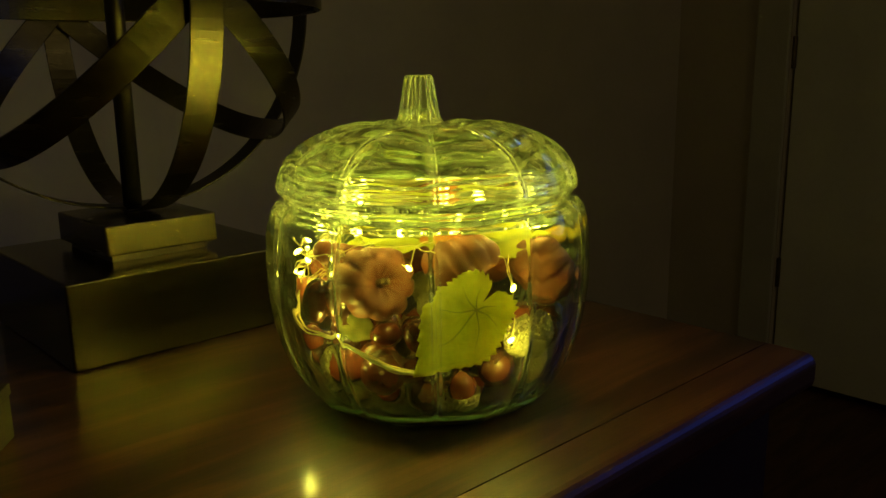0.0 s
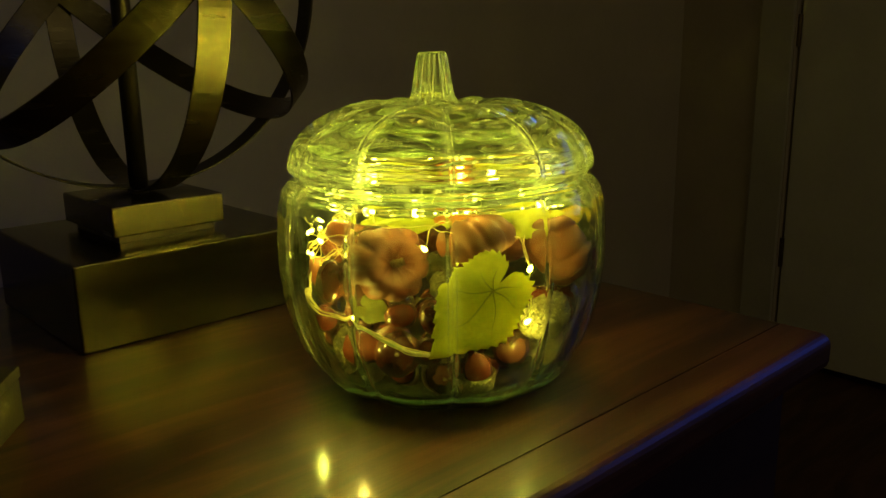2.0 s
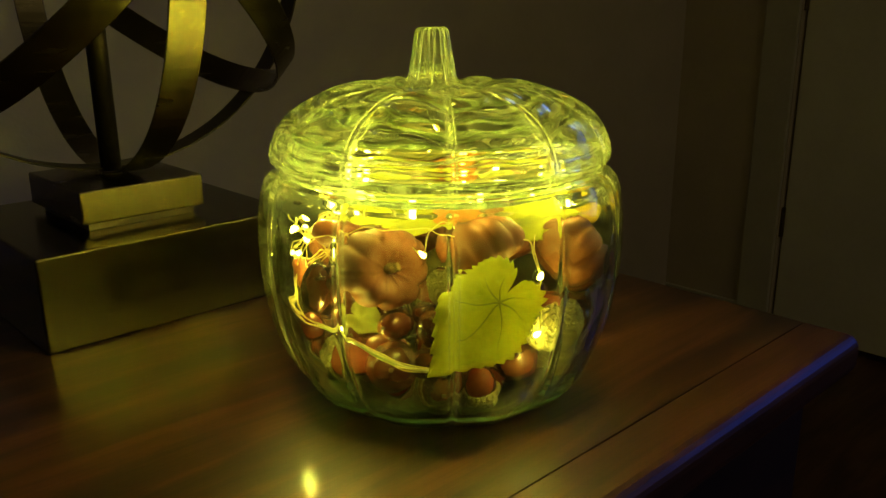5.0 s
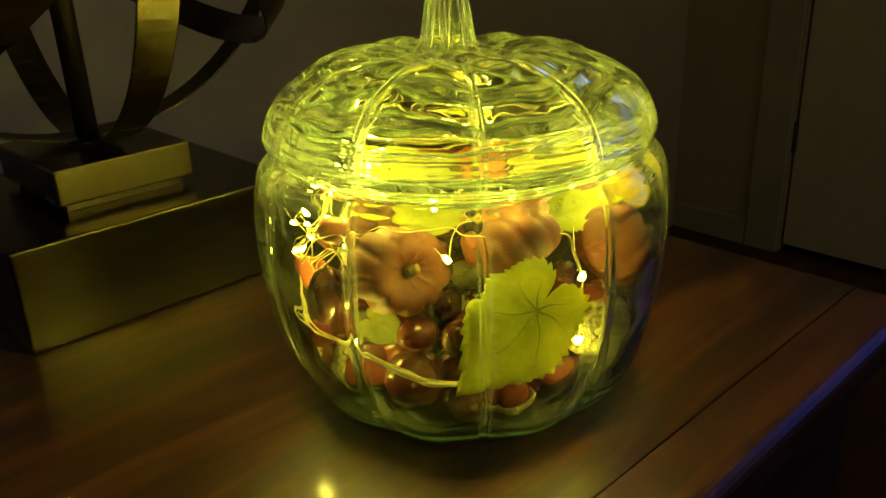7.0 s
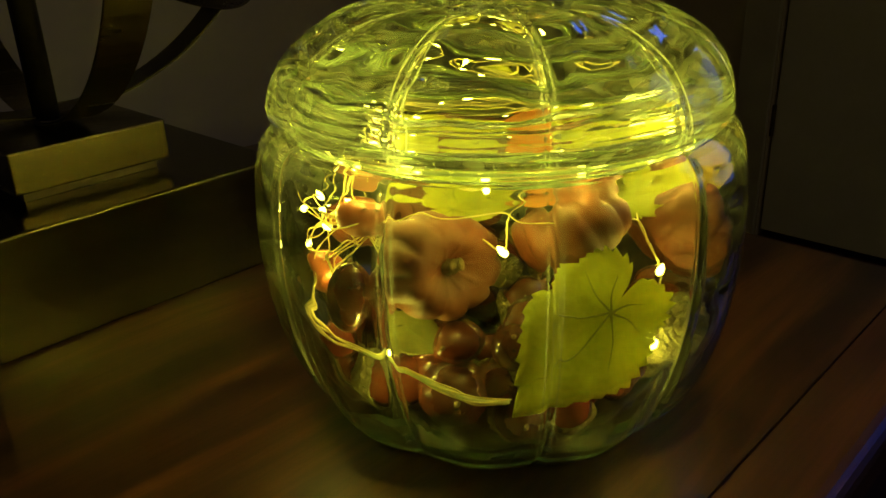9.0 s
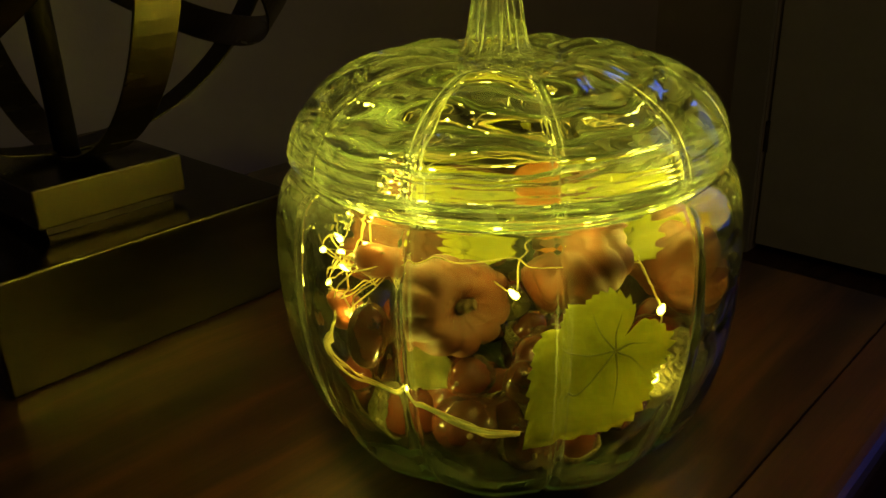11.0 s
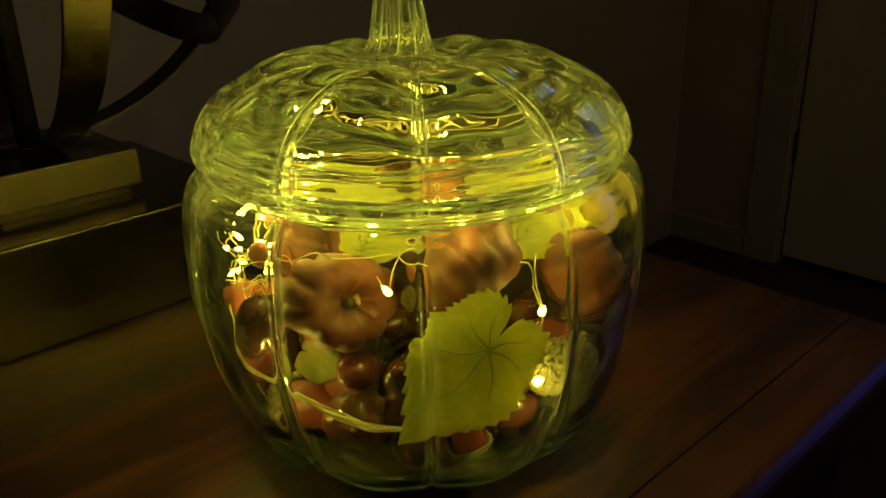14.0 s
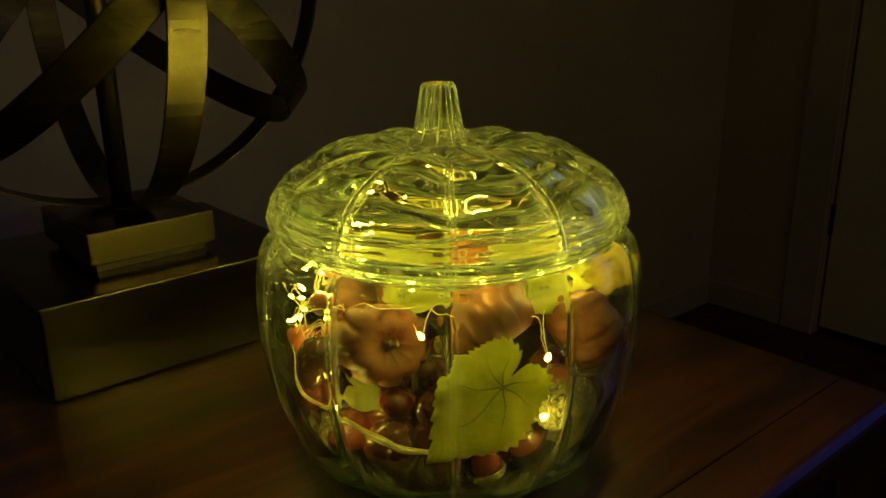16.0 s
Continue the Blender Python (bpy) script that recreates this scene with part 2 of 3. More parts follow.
M_NUT_ORANGE = mat("orange_shell", (0.24, 0.052, 0.022), (0.32, 0.08, 0.032), scale=55, rough=(0.25, 0.4), bump=0.06)
M_CAP = mat("scaly_cup", (0.10, 0.078, 0.026), (0.20, 0.16, 0.058), scale=140, rough=(0.6, 0.85), bump=0.4)
M_LEAF = cloth_leaf("yellow_green_fabric", (0.35, 0.35, 0.02), (0.66, 0.62, 0.045))
M_LEAF_ORANGE = cloth_leaf("orange_fabric", (0.55, 0.17, 0.03), (0.7, 0.27, 0.05))
M_LEAF_AMBER = cloth_leaf("amber_fabric", (0.52, 0.36, 0.03), (0.66, 0.52, 0.05))
M_LEAF_OLIVE = cloth_leaf("olive_fabric", (0.2, 0.19, 0.04), (0.32, 0.28, 0.06))
M_VEIN = mat("printed_vein", (0.2, 0.2, 0.025), (0.3, 0.29, 0.035), scale=200, rough=(0.6, 0.8))
M_WIRE = mat("copper_wire", (0.75, 0.6, 0.25), (0.9, 0.75, 0.35), scale=200, rough=(0.3, 0.4), metal=0.35, bump=0)
M_SLEEVE = mat("clear_sleeve", (0.6, 0.55, 0.3), (0.7, 0.65, 0.36), scale=80, rough=(0.15, 0.25), bump=0)
M_BULB = glow("lit_bulb", BULB_COLOUR, BULB_STRENGTH)


# ---- building helpers ----
def mesh_ob(name, verts, faces, material, parent=None, smooth=False, label=""):
    me = bpy.data.meshes.new(name)
    me.from_pydata([tuple(v) for v in verts], [], faces)
    me.materials.append(material)
    if smooth:
        me.polygons.foreach_set("use_smooth", [True] * len(me.polygons))
    me.update()
    ob = new(name, me)
    ob.parent = parent
    return tagged(ob, label=label)


def part(name, bm, material, parent=None, label="", smooth=False):
    me = bpy.data.meshes.new(name)
    bmesh.ops.recalc_face_normals(bm, faces=bm.faces)
    bm.to_mesh(me)
    bm.free()
    me.materials.append(material)
    if smooth:
        me.polygons.foreach_set("use_smooth", [True] * len(me.polygons))
    ob = new(name, me)
    ob.parent = parent
    return tagged(ob, label=label)


def box(x0, x1, y0, y1, z0, z1, bevel=0.0, seg=2):
    bm = bmesh.new()
    bmesh.ops.create_cube(bm, size=1)
    for v in bm.verts:
        v.co = Vector(((x0 + x1) / 2 + v.co.x * (x1 - x0), (y0 + y1) / 2 + v.co.y * (y1 - y0), (z0 + z1) / 2 + v.co.z * (z1 - z0)))
    if bevel:
        bmesh.ops.bevel(bm, geom=bm.edges[:], offset=bevel, segments=seg, affect="EDGES", profile=0.5)
    return bm


def empty(name, x, y, z, label, category, group="", rz=0.0):
    e = new(name)
    e.empty_display_size = 0.02
    e.matrix_world = pose(x, y, z, 0, 0, rz)
    return tagged(e, label, category, group)


def revolve(profile, n, shape):
    """Turns a profile of (r, z, key) about z; shape(r, z, angle, key) gives the point. Returns verts and faces; r = 0 closes to a pole."""
    verts, rows = [], []
    for r, z, key in profile:
        if r < 1e-6:
            rows.append([len(verts)])
            verts.append((0, 0, z))
        else:
            rows.append(list(range(len(verts), len(verts) + n)))
            verts += [shape(r, z, 2 * math.pi * k / n, key) for k in range(n)]
    faces = []
    for a, b in zip(rows, rows[1:]):
        for k in range(n):
            j = (k + 1) % n
            if len(a) == 1:
                faces.append((a[0], b[j], b[k]))
            elif len(b) == 1:
                faces.append((a[k], a[j], b[0]))
            else:
                faces.append((a[k], a[j], b[j], b[k]))
    return verts, faces


def spline(points, steps):
    """A smooth line through the points (Catmull-Rom)."""
    p = [np.array(q, float) for q in points]
    p = [2 * p[0] - p[1], *p, 2 * p[-1] - p[-2]]
    out = []
    for a, b, c, d in zip(p, p[1:], p[2:], p[3:]):
        for k in range(steps):
            u = k / steps
            out.append(0.5 * (2 * b + (c - a) * u + (2 * a - 5 * b + 4 * c - d) * u * u + (3 * b - a - 3 * c + d) * u ** 3))
    return [*out, p[-2]]


def tube(points, radius, sides=6):
    """A closed tube along a line; radius may be one number or one for each point."""
    pts = [Vector(q) for q in points]
    radii = [radius] * len(pts) if isinstance(radius, (int, float)) else radius
    verts, faces = [], []
    for i, q in enumerate(pts):
        d = (pts[min(i + 1, len(pts) - 1)] - pts[max(i - 1, 0)]).normalized()
        u = d.orthogonal().normalized() if i == 0 else (u - d * u.dot(d)).normalized()
        w = d.cross(u)
        for k in range(sides):
            a = 2 * math.pi * k / sides
            verts.append(q + radii[i] * (math.cos(a) * u + math.sin(a) * w))
    for i in range(len(pts) - 1):
        for k in range(sides):
            j = (k + 1) % sides
            faces.append((i * sides + k, i * sides + j, (i + 1) * sides + j, (i + 1) * sides + k))
    faces.append(tuple(reversed(range(sides))))
    faces.append(tuple(range((len(pts) - 1) * sides, len(pts) * sides)))
    return verts, faces


# ---- the room ----
WX, WY, WX0, WY0, TOP = 2.45, 1.48, -1.6, -2.2, 2.5


def structure(name, bm, material, label, category):
    return tagged(part(name, bm, material), label, category, kind="structure")


structure("floor", box(WX0 - 0.1, WX + 0.9, WY0 - 0.1, WY + 0.1, -0.1, 0.0), M_FLOOR, "dark reddish-brown wooden floor in a dim room", "floor")
structure("ceiling", box(WX0 - 0.1, WX + 0.9, WY0 - 0.1, WY + 0.1, TOP, TOP + 0.1), M_CEIL, "plain white painted ceiling", "ceiling")
structure("wall_north", box(WX0 - 0.1, WX + 0.12, WY, WY + 0.1, 0, TOP), M_WALL, "plain grey-beige painted wall behind the lamp", "wall")
structure("wall_west", box(WX0 - 0.1, WX0, WY0, WY, 0, TOP), M_WALL, "plain grey-beige painted wall", "wall")
structure("wall_south", box(WX0 - 0.1, WX + 0.12, WY0 - 0.1, WY0, 0, TOP), M_WALL, "plain grey-beige painted wall", "wall")
DY0, DY1, DH = 0.30, 1.115, 2.04   # the door opening
bm = box(WX, WX + 0.12, DY1, WY, 0, TOP)
for b in ((WX, WX + 0.12, WY0, DY0, 0, TOP), (WX, WX + 0.12, DY0, DY1, DH, TOP)):
    tmp = bpy.data.meshes.new("tmp")
    q = box(*b)
    q.to_mesh(tmp)
    q.free()
    bm.from_mesh(tmp)
    bpy.data.meshes.remove(tmp)
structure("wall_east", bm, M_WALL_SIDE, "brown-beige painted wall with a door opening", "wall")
structure("wall_hall", box(WX + 0.8, WX + 0.9, WY0, WY, 0, TOP), M_WALL, "plain wall behind the door", "wall")


def casing(x, y0, y1, z0, z1, name):
    """A moulded casing board, with a raised outer back band."""
    bm = box(x - 0.016, x, y0, y1, z0, z1, 0.004)
    return structure(name, bm, M_TRIM, "off-white painted door casing", "trim")


casing(WX - 0.001, DY1, DY1 + 0.1, 0, DH + 0.1, "trim_1")
casing(WX - 0.001, DY0 - 0.1, DY0, 0, DH + 0.1, "trim_2")
casing(WX - 0.001, DY0 + 0.001, DY1 - 0.001, DH, DH + 0.1, "trim_3")
for k, (y0, y1) in enumerate(((DY1 + 0.101, WY - 0.001), (WY0 + 0.001, DY0 - 0.101))):
    structure(f"baseboard_{k + 1}", box(WX - 0.014, WX, y0, y1, 0, 0.085, 0.004), M_TRIM, "off-white painted baseboard", "baseboard")
structure("baseboard_3", box(WX0 + 0.001, WX - 0.015, WY - 0.014, WY, 0, 0.085, 0.004), M_TRIM, "off-white painted baseboard", "baseboard")
door = empty("door_1", WX + 0.02, DY1 - 0.004, 0, "closed off-white painted door in its casing", "door")
door["kind"] = "structure"
part("door_leaf", box(0, 0.036, -(DY1 - DY0) + 0.008, -0.003, 0.022, DH - 0.004, 0.002), M_DOOR, door)
for z in (0.36, 1.02, 1.78):
    bm = bmesh.new()
    bmesh.ops.create_cone(bm, cap_ends=True, segments=12, radius1=0.007, radius2=0.007, depth=0.09, matrix=Matrix.Translation((-0.004, 0.0, z)))
    part("hinge", bm, M_HINGE, door, "dark metal hinge", smooth=False)

# ---- the cabinet ----
TX0, TX1, TY0, TYG, TY1 = -0.55, 0.688, 0.264, 0.308, 0.93
cab = empty("cabinet", 0.08, 0.6, 0, "reddish-brown varnished wooden cabinet with a glossy top", "cabinet")


def under(ob, parent):
    """Parents ob and keeps it where it is."""
    ob.parent = parent
    ob.matrix_parent_inverse = parent.matrix_world.inverted()
    return ob


bpy.context.view_layer.update()


def top_board(y0, y1, rounded):
    bm = bmesh.new()
    r = 0.010
    prof = [(y1, TABLE), (y1, TABLE - 0.032)]
    if rounded:
        prof += [(y0 + r, TABLE - 0.032)]
        prof += [(y0 + r - r * math.sin(a), TABLE - 0.032 + r - r * math.cos(a)) for a in (0.5, 1.0, 1.57)]
        prof += [(y0 + r - r * math.cos(a), TABLE - r + r * math.sin(a)) for a in (0, 0.3, 0.6, 0.9, 1.2, 1.57)]
    else:
        prof += [(y0, TABLE - 0.032), (y0, TABLE)]
    ends = []
    for x in (TX0, TX1):
        ends.append([bm.verts.new((x, y, z)) for y, z in prof])
    for k in range(len(prof)):
        j = (k + 1) % len(prof)
        bm.faces.new((ends[0][k], ends[0][j], ends[1][j], ends[1][k]))
    bm.faces.new(ends[0])
    bm.faces.new(list(reversed(ends[1])))
    return bm


under(part("edge_board", top_board(TY0, TYG - 0.0010, True), M_TABLE_EDGE, label="rounded front edge board"), cab)
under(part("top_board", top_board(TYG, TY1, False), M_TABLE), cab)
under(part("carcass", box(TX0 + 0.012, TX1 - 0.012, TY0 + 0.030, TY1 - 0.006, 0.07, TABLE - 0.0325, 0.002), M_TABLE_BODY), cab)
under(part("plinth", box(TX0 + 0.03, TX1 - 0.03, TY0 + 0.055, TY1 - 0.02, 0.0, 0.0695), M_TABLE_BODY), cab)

# ---- the lamp: a stepped metal base with a rod and an orb of crossed metal rings ----
LX, LY = 0.333, 0.764
lamp = empty("table_lamp", LX, LY, TABLE, "brass table lamp, an orb of crossed rings on a stepped block", "table lamp")
part("base_block", box(-0.105, 0.112, -0.100, 0.100, 0, 0.074, 0.0018), M_BASE, lamp)
part("neck", box(-0.046, 0.044, -0.049, 0.049, 0.0742, 0.0808), M_BRONZE, lamp, "dark recessed neck")
part("cap_block", box(-0.0535, 0.0515, -0.057, 0.057, 0.081, 0.108, 0.0016), M_BRASS, lamp)
bm = bmesh.new()
bmesh.ops.create_cone(bm, cap_ends=True, segments=28, radius1=0.0085, radius2=0.0085, depth=0.42, matrix=Matrix.Translation((-0.003, 0, 0.108 + 0.21)))
part("rod", bm, M_BRONZE, lamp, "dark metal rod", smooth=True)
ORB_R, ORB_Z = 0.196, 0.3055


def band(normal, radius, width, thick):
    """A flat ring of sheet metal round the orb's centre."""
    n = Vector(normal).normalized()
    u = n.orthogonal().normalized()
    w = n.cross(u)
    verts, faces, seg = [], [], 128
    for k in range(seg):
        a = 2 * math.pi * k / seg
        d = math.cos(a) * u + math.sin(a) * w
        e, w2, c = 0.0007, width / 2, radius
        for r, h in ((c - e, -w2), (c, -w2 + e), (c, w2 - e), (c - e, w2), (c - thick + e, w2), (c - thick, w2 - e), (c - thick, -w2 + e), (c - thick + e, -w2)):
            verts.append(d * r + n * h + Vector((0.002, 0.010, ORB_Z)))
    for k in range(seg):
        j = (k + 1) % seg
        for c in range(8):
            e = (c + 1) % 8
            faces.append((k * 8 + c, k * 8 + e, j * 8 + e, j * 8 + c))
    return verts, faces


for k, n in enumerate(((1, 0, 0), (0, 1, 0), (0.676, 0, 0.737), (-0.733, 0, 0.68), (0, 0, 1))):
    v, f = band(Matrix.Rotation(-0.06, 3, "Z") @ Vector(n), ORB_R - 0.0024 * k, 0.027, 0.002)
    mesh_ob("ring", v, f, M_BRASS if k != 1 else M_BRONZE, lamp)

# ---- a small metal box beside the camera ----
bx = empty("metal_box", 0.156, 0.574, TABLE, "small low brass-coloured box on the cabinet", "box", rz=-37)
part("body", box(-0.12, 0, -0.10, 0, 0.0, 0.03, 0.001), M_BOX, bx)
part("lid", box(-0.121, 0.001, -0.101, 0.001, 0.0302, 0.038, 0.001), M_BOX, bx)

# ---- the glass jar ----
jar = empty("glass_jar", AX, AY, TABLE, "green-tinted glass pumpkin jar with lid, full of autumn decorations", "jar")


def lobe(a, narrow=True):
    """0 over a swelling, 1 at the bottom of the narrow groove between two; inside the wall the groove is only a soft dip."""
    u = math.sin(LOBES / 2 * (a - GROOVE))
    if not narrow:
        return 0.42 * (1 - u * u)
    return 0.42 * (1 - u * u) + 0.33 * math.exp(-(u / 0.11) ** 2)


def swell(r, z, a, scale, seed):
    """The slow waviness of pressed glass."""
    p = Vector((math.cos(a) * r * scale + seed, math.sin(a) * r * scale, z * scale * 1.3))
    return noise.noise(p) + 0.35 * noise.noise(p * 2.3)


def ribbed(r, z, a, key):
    """key: depth of the grooves; 1 is added to it on the inner side."""
    within = key > 0.5
    amp = key - 1 if within else key
    q = r * (1 - amp * lobe(a, not within))
    q += (0.0007 if within else 0.0002) * swell(r, z, a, 38, 3.0 if within else 9.0)
    neck = math.exp(-((z - 0.157) / 0.012) ** 4)   # fine rings pressed into the neck and the rim
    q += neck * (0.00040 if within else 0.00014) * math.sin(2 * math.pi * z / 0.0042 + 2.0 * swell(r, 0, a, 30, 6.0))
    return (q * math.cos(a), q * math.sin(a), z)


def smooth_profile(pts, steps):
    return [(max(q[0], 0), q[1], q[2]) for q in spline(pts, steps)]


outer = smooth_profile([(0.061, 0.0, 0.06), (0.074, 0.0035, 0.075), (0.089, 0.0125, 0.08), (0.102, 0.030, 0.07), (0.1108, 0.056, 0.055), (0.1152, 0.085, 0.045),
                        (0.1158, 0.110, 0.04), (0.1142, 0.130, 0.04), (0.1108, 0.143, 0.035), (0.106, 0.149, 0.03)], 7)
inner = smooth_profile([(0.0962, 0.153, 1.003), (0.0968, 0.1490, 1.008), (0.1000, 0.1450, 1.02), (0.1060, 0.1395, 1.035), (0.1096, 0.130, 1.04), (0.1110, 0.110, 1.04), (0.1100, 0.085, 1.046),
                        (0.1055, 0.058, 1.056), (0.0960, 0.034, 1.07), (0.083, 0.0175, 1.075), (0.064, 0.0085, 1.05), (0.035, 0.007, 1.0)], 7)
prof = [(0, 0.0022, 0), (0.03, 0.0022, 0.0), (0.052, 0.0012, 0.03), *outer, (0.1015, 0.1505, 0.02), (0.1010, 0.1535, 0.01), (0.1003, 0.157, 0.01), (0.0985, 0.158, 0.005), (0.0967, 0.1565, 0.005), *inner, (0, 0.007, 0)]
v, f = revolve(prof, 400, ribbed)
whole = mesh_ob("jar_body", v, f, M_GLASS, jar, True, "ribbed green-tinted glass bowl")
normals = [tuple(q.vector) for q in whole.data.vertex_normals]


def glass_piece(name, faces, label, material=M_GLASS):
    """One piece of the jar's wall, shaded as part of the whole."""
    used = sorted({i for q in faces for i in q})
    index = {i: k for k, i in enumerate(used)}
    ob = mesh_ob(name, [v[i] for i in used], [tuple(index[i] for i in q) for q in faces], material, jar, True, label)
    ob.data.normals_split_custom_set_from_vertices([normals[i] for i in used])
    return ob


FOOT = 0.026   # the foot is thick and lets no clear light through to the table
low = [max(v[i][2] for i in q) < FOOT for q in f]
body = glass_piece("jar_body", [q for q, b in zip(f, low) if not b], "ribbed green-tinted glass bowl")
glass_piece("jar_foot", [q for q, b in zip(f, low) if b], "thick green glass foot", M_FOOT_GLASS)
bpy.data.objects.remove(whole)
body.name = "jar_body"

lid_out = smooth_profile([(0.1035, 0.1535, 0.05), (0.1060, 0.157, 0.055), (0.1060, 0.163, 0.06), (0.1020, 0.1735, 0.065), (0.093, 0.185, 0.07), (0.076, 0.195, 0.075),
                          (0.056, 0.2005, 0.075), (0.038, 0.2005, 0.07), (0.029, 0.198, 0.05), (0.0225, 0.1985, 0.02)], 7)
stem = [(0.0175, 0.2010, -9), (0.0152, 0.2045, -9), (0.0143, 0.208, -9), (0.0128, 0.217, -9), (0.0112, 0.227, -9), (0.0102, 0.232, -9), (0.0086, 0.2338, -9), (0.004, 0.2336, -9), (0, 0.2335, 0)]
lid_in = smooth_profile([(0.022, 0.1915, 1.0), (0.045, 0.1915, 1.02), (0.066, 0.1875, 1.035), (0.084, 0.1795, 1.04), (0.0940, 0.1725, 1.035), (0.0945, 0.1690, 1.025), (0.0905, 0.1668, 1.01), (0.0890, 0.1640, 1.005), (0.0892, 0.155, 1.003), (0.0895, 0.146, 1.0)], 7)
tongue = smooth_profile([(0.0925, 0.1425, 0), (0.0942, 0.1432, 0), (0.0950, 0.1450, 0), (0.0936, 0.1468, 0), (0.0936, 0.1478, 0), (0.0953, 0.1500, 0), (0.0953, 0.1515, 0), (0.0938, 0.1535, 0),
                         (0.0940, 0.1548, 0), (0.0956, 0.1570, 0), (0.0962, 0.1585, 0), (0.1005, 0.1592, 0), (0.1022, 0.1588, 0.03)], 3)


def lid_shape(r, z, a, key):
    if key == -9:   # fluted stem
        q = r * (1 - 0.13 * (1 - abs(math.sin(6 * a)) ** 0.8))
        return (q * math.cos(a) - 0.0034, q * math.sin(a) + 0.0032, z)
    within = key > 0.5
    x, y, h = ribbed(r, z, a, key)
    if within:
        bands = math.sin(2 * math.pi * (r * 0.8 - z) / 0.027 + 3.4 * swell(r, z, a, 24, 2.0))
        h += 0.0019 * bands * min(1.0, max(0.0, (z - 0.16) / 0.008)) + 0.0009 * swell(r, z, a, 48, 5.0) - 0.0030 * lobe(a, False) * max(0.0, 1 - (r / 0.095) ** 4) * min(1.0, r / 0.04)
    elif key > 0.03 and z > 0.16:
        h += 0.0002 * swell(r, z, a, 55, 1.0) - 0.0058 * lobe(a) * max(0.0, 1 - (r / 0.105) ** 4)
    return (x, y, h)


prof = [(0, 0.1915, 0), *lid_in, *tongue, *lid_out, *stem]
v, f = revolve(prof, 400, lid_shape)
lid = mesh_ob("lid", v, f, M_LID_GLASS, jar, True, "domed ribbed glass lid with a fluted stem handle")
for ob in (body, lid):
    ob.visible_shadow = False

# ---- the decorations in the jar ----
def pumpkin(x, y, z, size, facing, ribs=9):
    """A small craft pumpkin; facing: the way that its stalk points."""
    th = empty("mini_pumpkin", x, y, z, "small matt orange craft pumpkin with a dry stalk in the jar", "pumpkin", "craft pumpkins in the jar")
    th.matrix_world = Matrix.Translation((x, y, z)) @ Vector(facing).to_track_quat("Z", "Y").to_matrix().to_4x4()
    R = size / 2
    prof = []
    for k in range(25):
        a = -math.pi / 2 + math.pi * k / 24
        prof.append((R * (math.cos(a) ** 0.72 if 0 < k < 24 else 0), R * 0.84 * math.sin(a) * (1 - 0.30 * abs(math.sin(a)) ** 6), 0))

    def shape(r, z, a, key):
        q = r * (1 - 0.13 * (1 - abs(math.sin(ribs / 2 * a)) ** 0.5) + 0.02 * noise.noise(Vector((math.cos(a) * 1.7, math.sin(a) * 1.7, size * 900))))
        dip = 0.30 * R * math.exp(-(r / (0.27 * R)) ** 2)
        return (q * math.cos(a), q * math.sin(a), z - math.copysign(dip, z))
    prof[0], prof[-1] = (0, -R * 0.84 * 0.70 + 0.30 * R, 0), (0, R * 0.84 * 0.70 - 0.30 * R, 0)
    v, f = revolve(prof, ribs * 8, shape)
    mesh_ob("fruit", v, f, M_PUMPKIN, th, True)
    pts = spline([(0, 0, R * 0.20), (0.02 * R, 0, R * 0.38), (0.07 * R, 0.04 * R, R * 0.52), (0.15 * R, 0.07 * R, R * 0.60)], 4)
    v, f = tube(pts, [R * (0.12 + 0.03 * math.sin(k * 1.9) - 0.004 * k) for k in range(len(pts))], 7)
    mesh_ob("stalk", v, f, M_PSTEM, th, True, "dry brown stalk")
    return th


def acorn(x, y, z, size, facing, shell, tint, length=1.25, cup=True):
    """facing: the way that the nut's tip points; the cup sits on the other end."""
    th = empty("acorn", x, y, z, f"shiny {tint} craft acorn" + (" with a scaly cup" if cup else "") + " in the jar", "acorn", "acorns in the jar")
    th.matrix_world = Matrix.Translation((x, y, z)) @ Vector(facing).to_track_quat("Z", "Y").to_matrix().to_4x4()
    R = size / 2
    prof = []
    for k in range(19):
        a = -math.pi / 2 + math.pi * k / 18
        prof.append((R * math.cos(a) if 0 < k < 18 else 0, R * length * math.sin(a) + (R * 0.12 if k == 18 else 0), 0))
    v, f = revolve(prof, 28, lambda r, z, a, key: (r * math.cos(a), r * math.sin(a), z))
    mesh_ob("nut", v, f, shell, th, True)
    v, f = revolve([(R * 0.16, R * length * 0.97, 0), (R * 0.07, R * length * 1.08, 0), (0, R * length * 1.2, 0)], 8, lambda r, z, a, key: (r * math.cos(a), r * math.sin(a), z))
    mesh_ob("tip", v, f, M_PSTEM, th, True, "pale pointed tip")
    if cup:
        rows, n = 7, 22
        prof = [(0, -R * length - 0.12 * R, 0)]
        prof += [(R * 1.14 * math.sin(0.22 + 1.3 * k / 20), -R * (0.18 + (length - 0.06) * math.cos(0.22 + 1.3 * k / 20)), k) for k in range(21)]
        prof += [(R * 0.98, -R * 0.22, 21), (R * 0.9, -R * 0.36, 22)]

        def shape(r, z, a, key):
            s = math.sin(key / 20 * math.pi * rows) * math.sin(a * n / 2 + (math.pi / 2) * (int(key / 20 * rows) % 2))
            q = r * (1 + 0.11 * abs(s))
            return (q * math.cos(a), q * math.sin(a), z - 0.04 * R * abs(s))
        v, f = revolve(prof, 66, shape)
        mesh_ob("cup", v, f, M_CAP, th, False, "rough yellow-brown scaly cup")
    return th


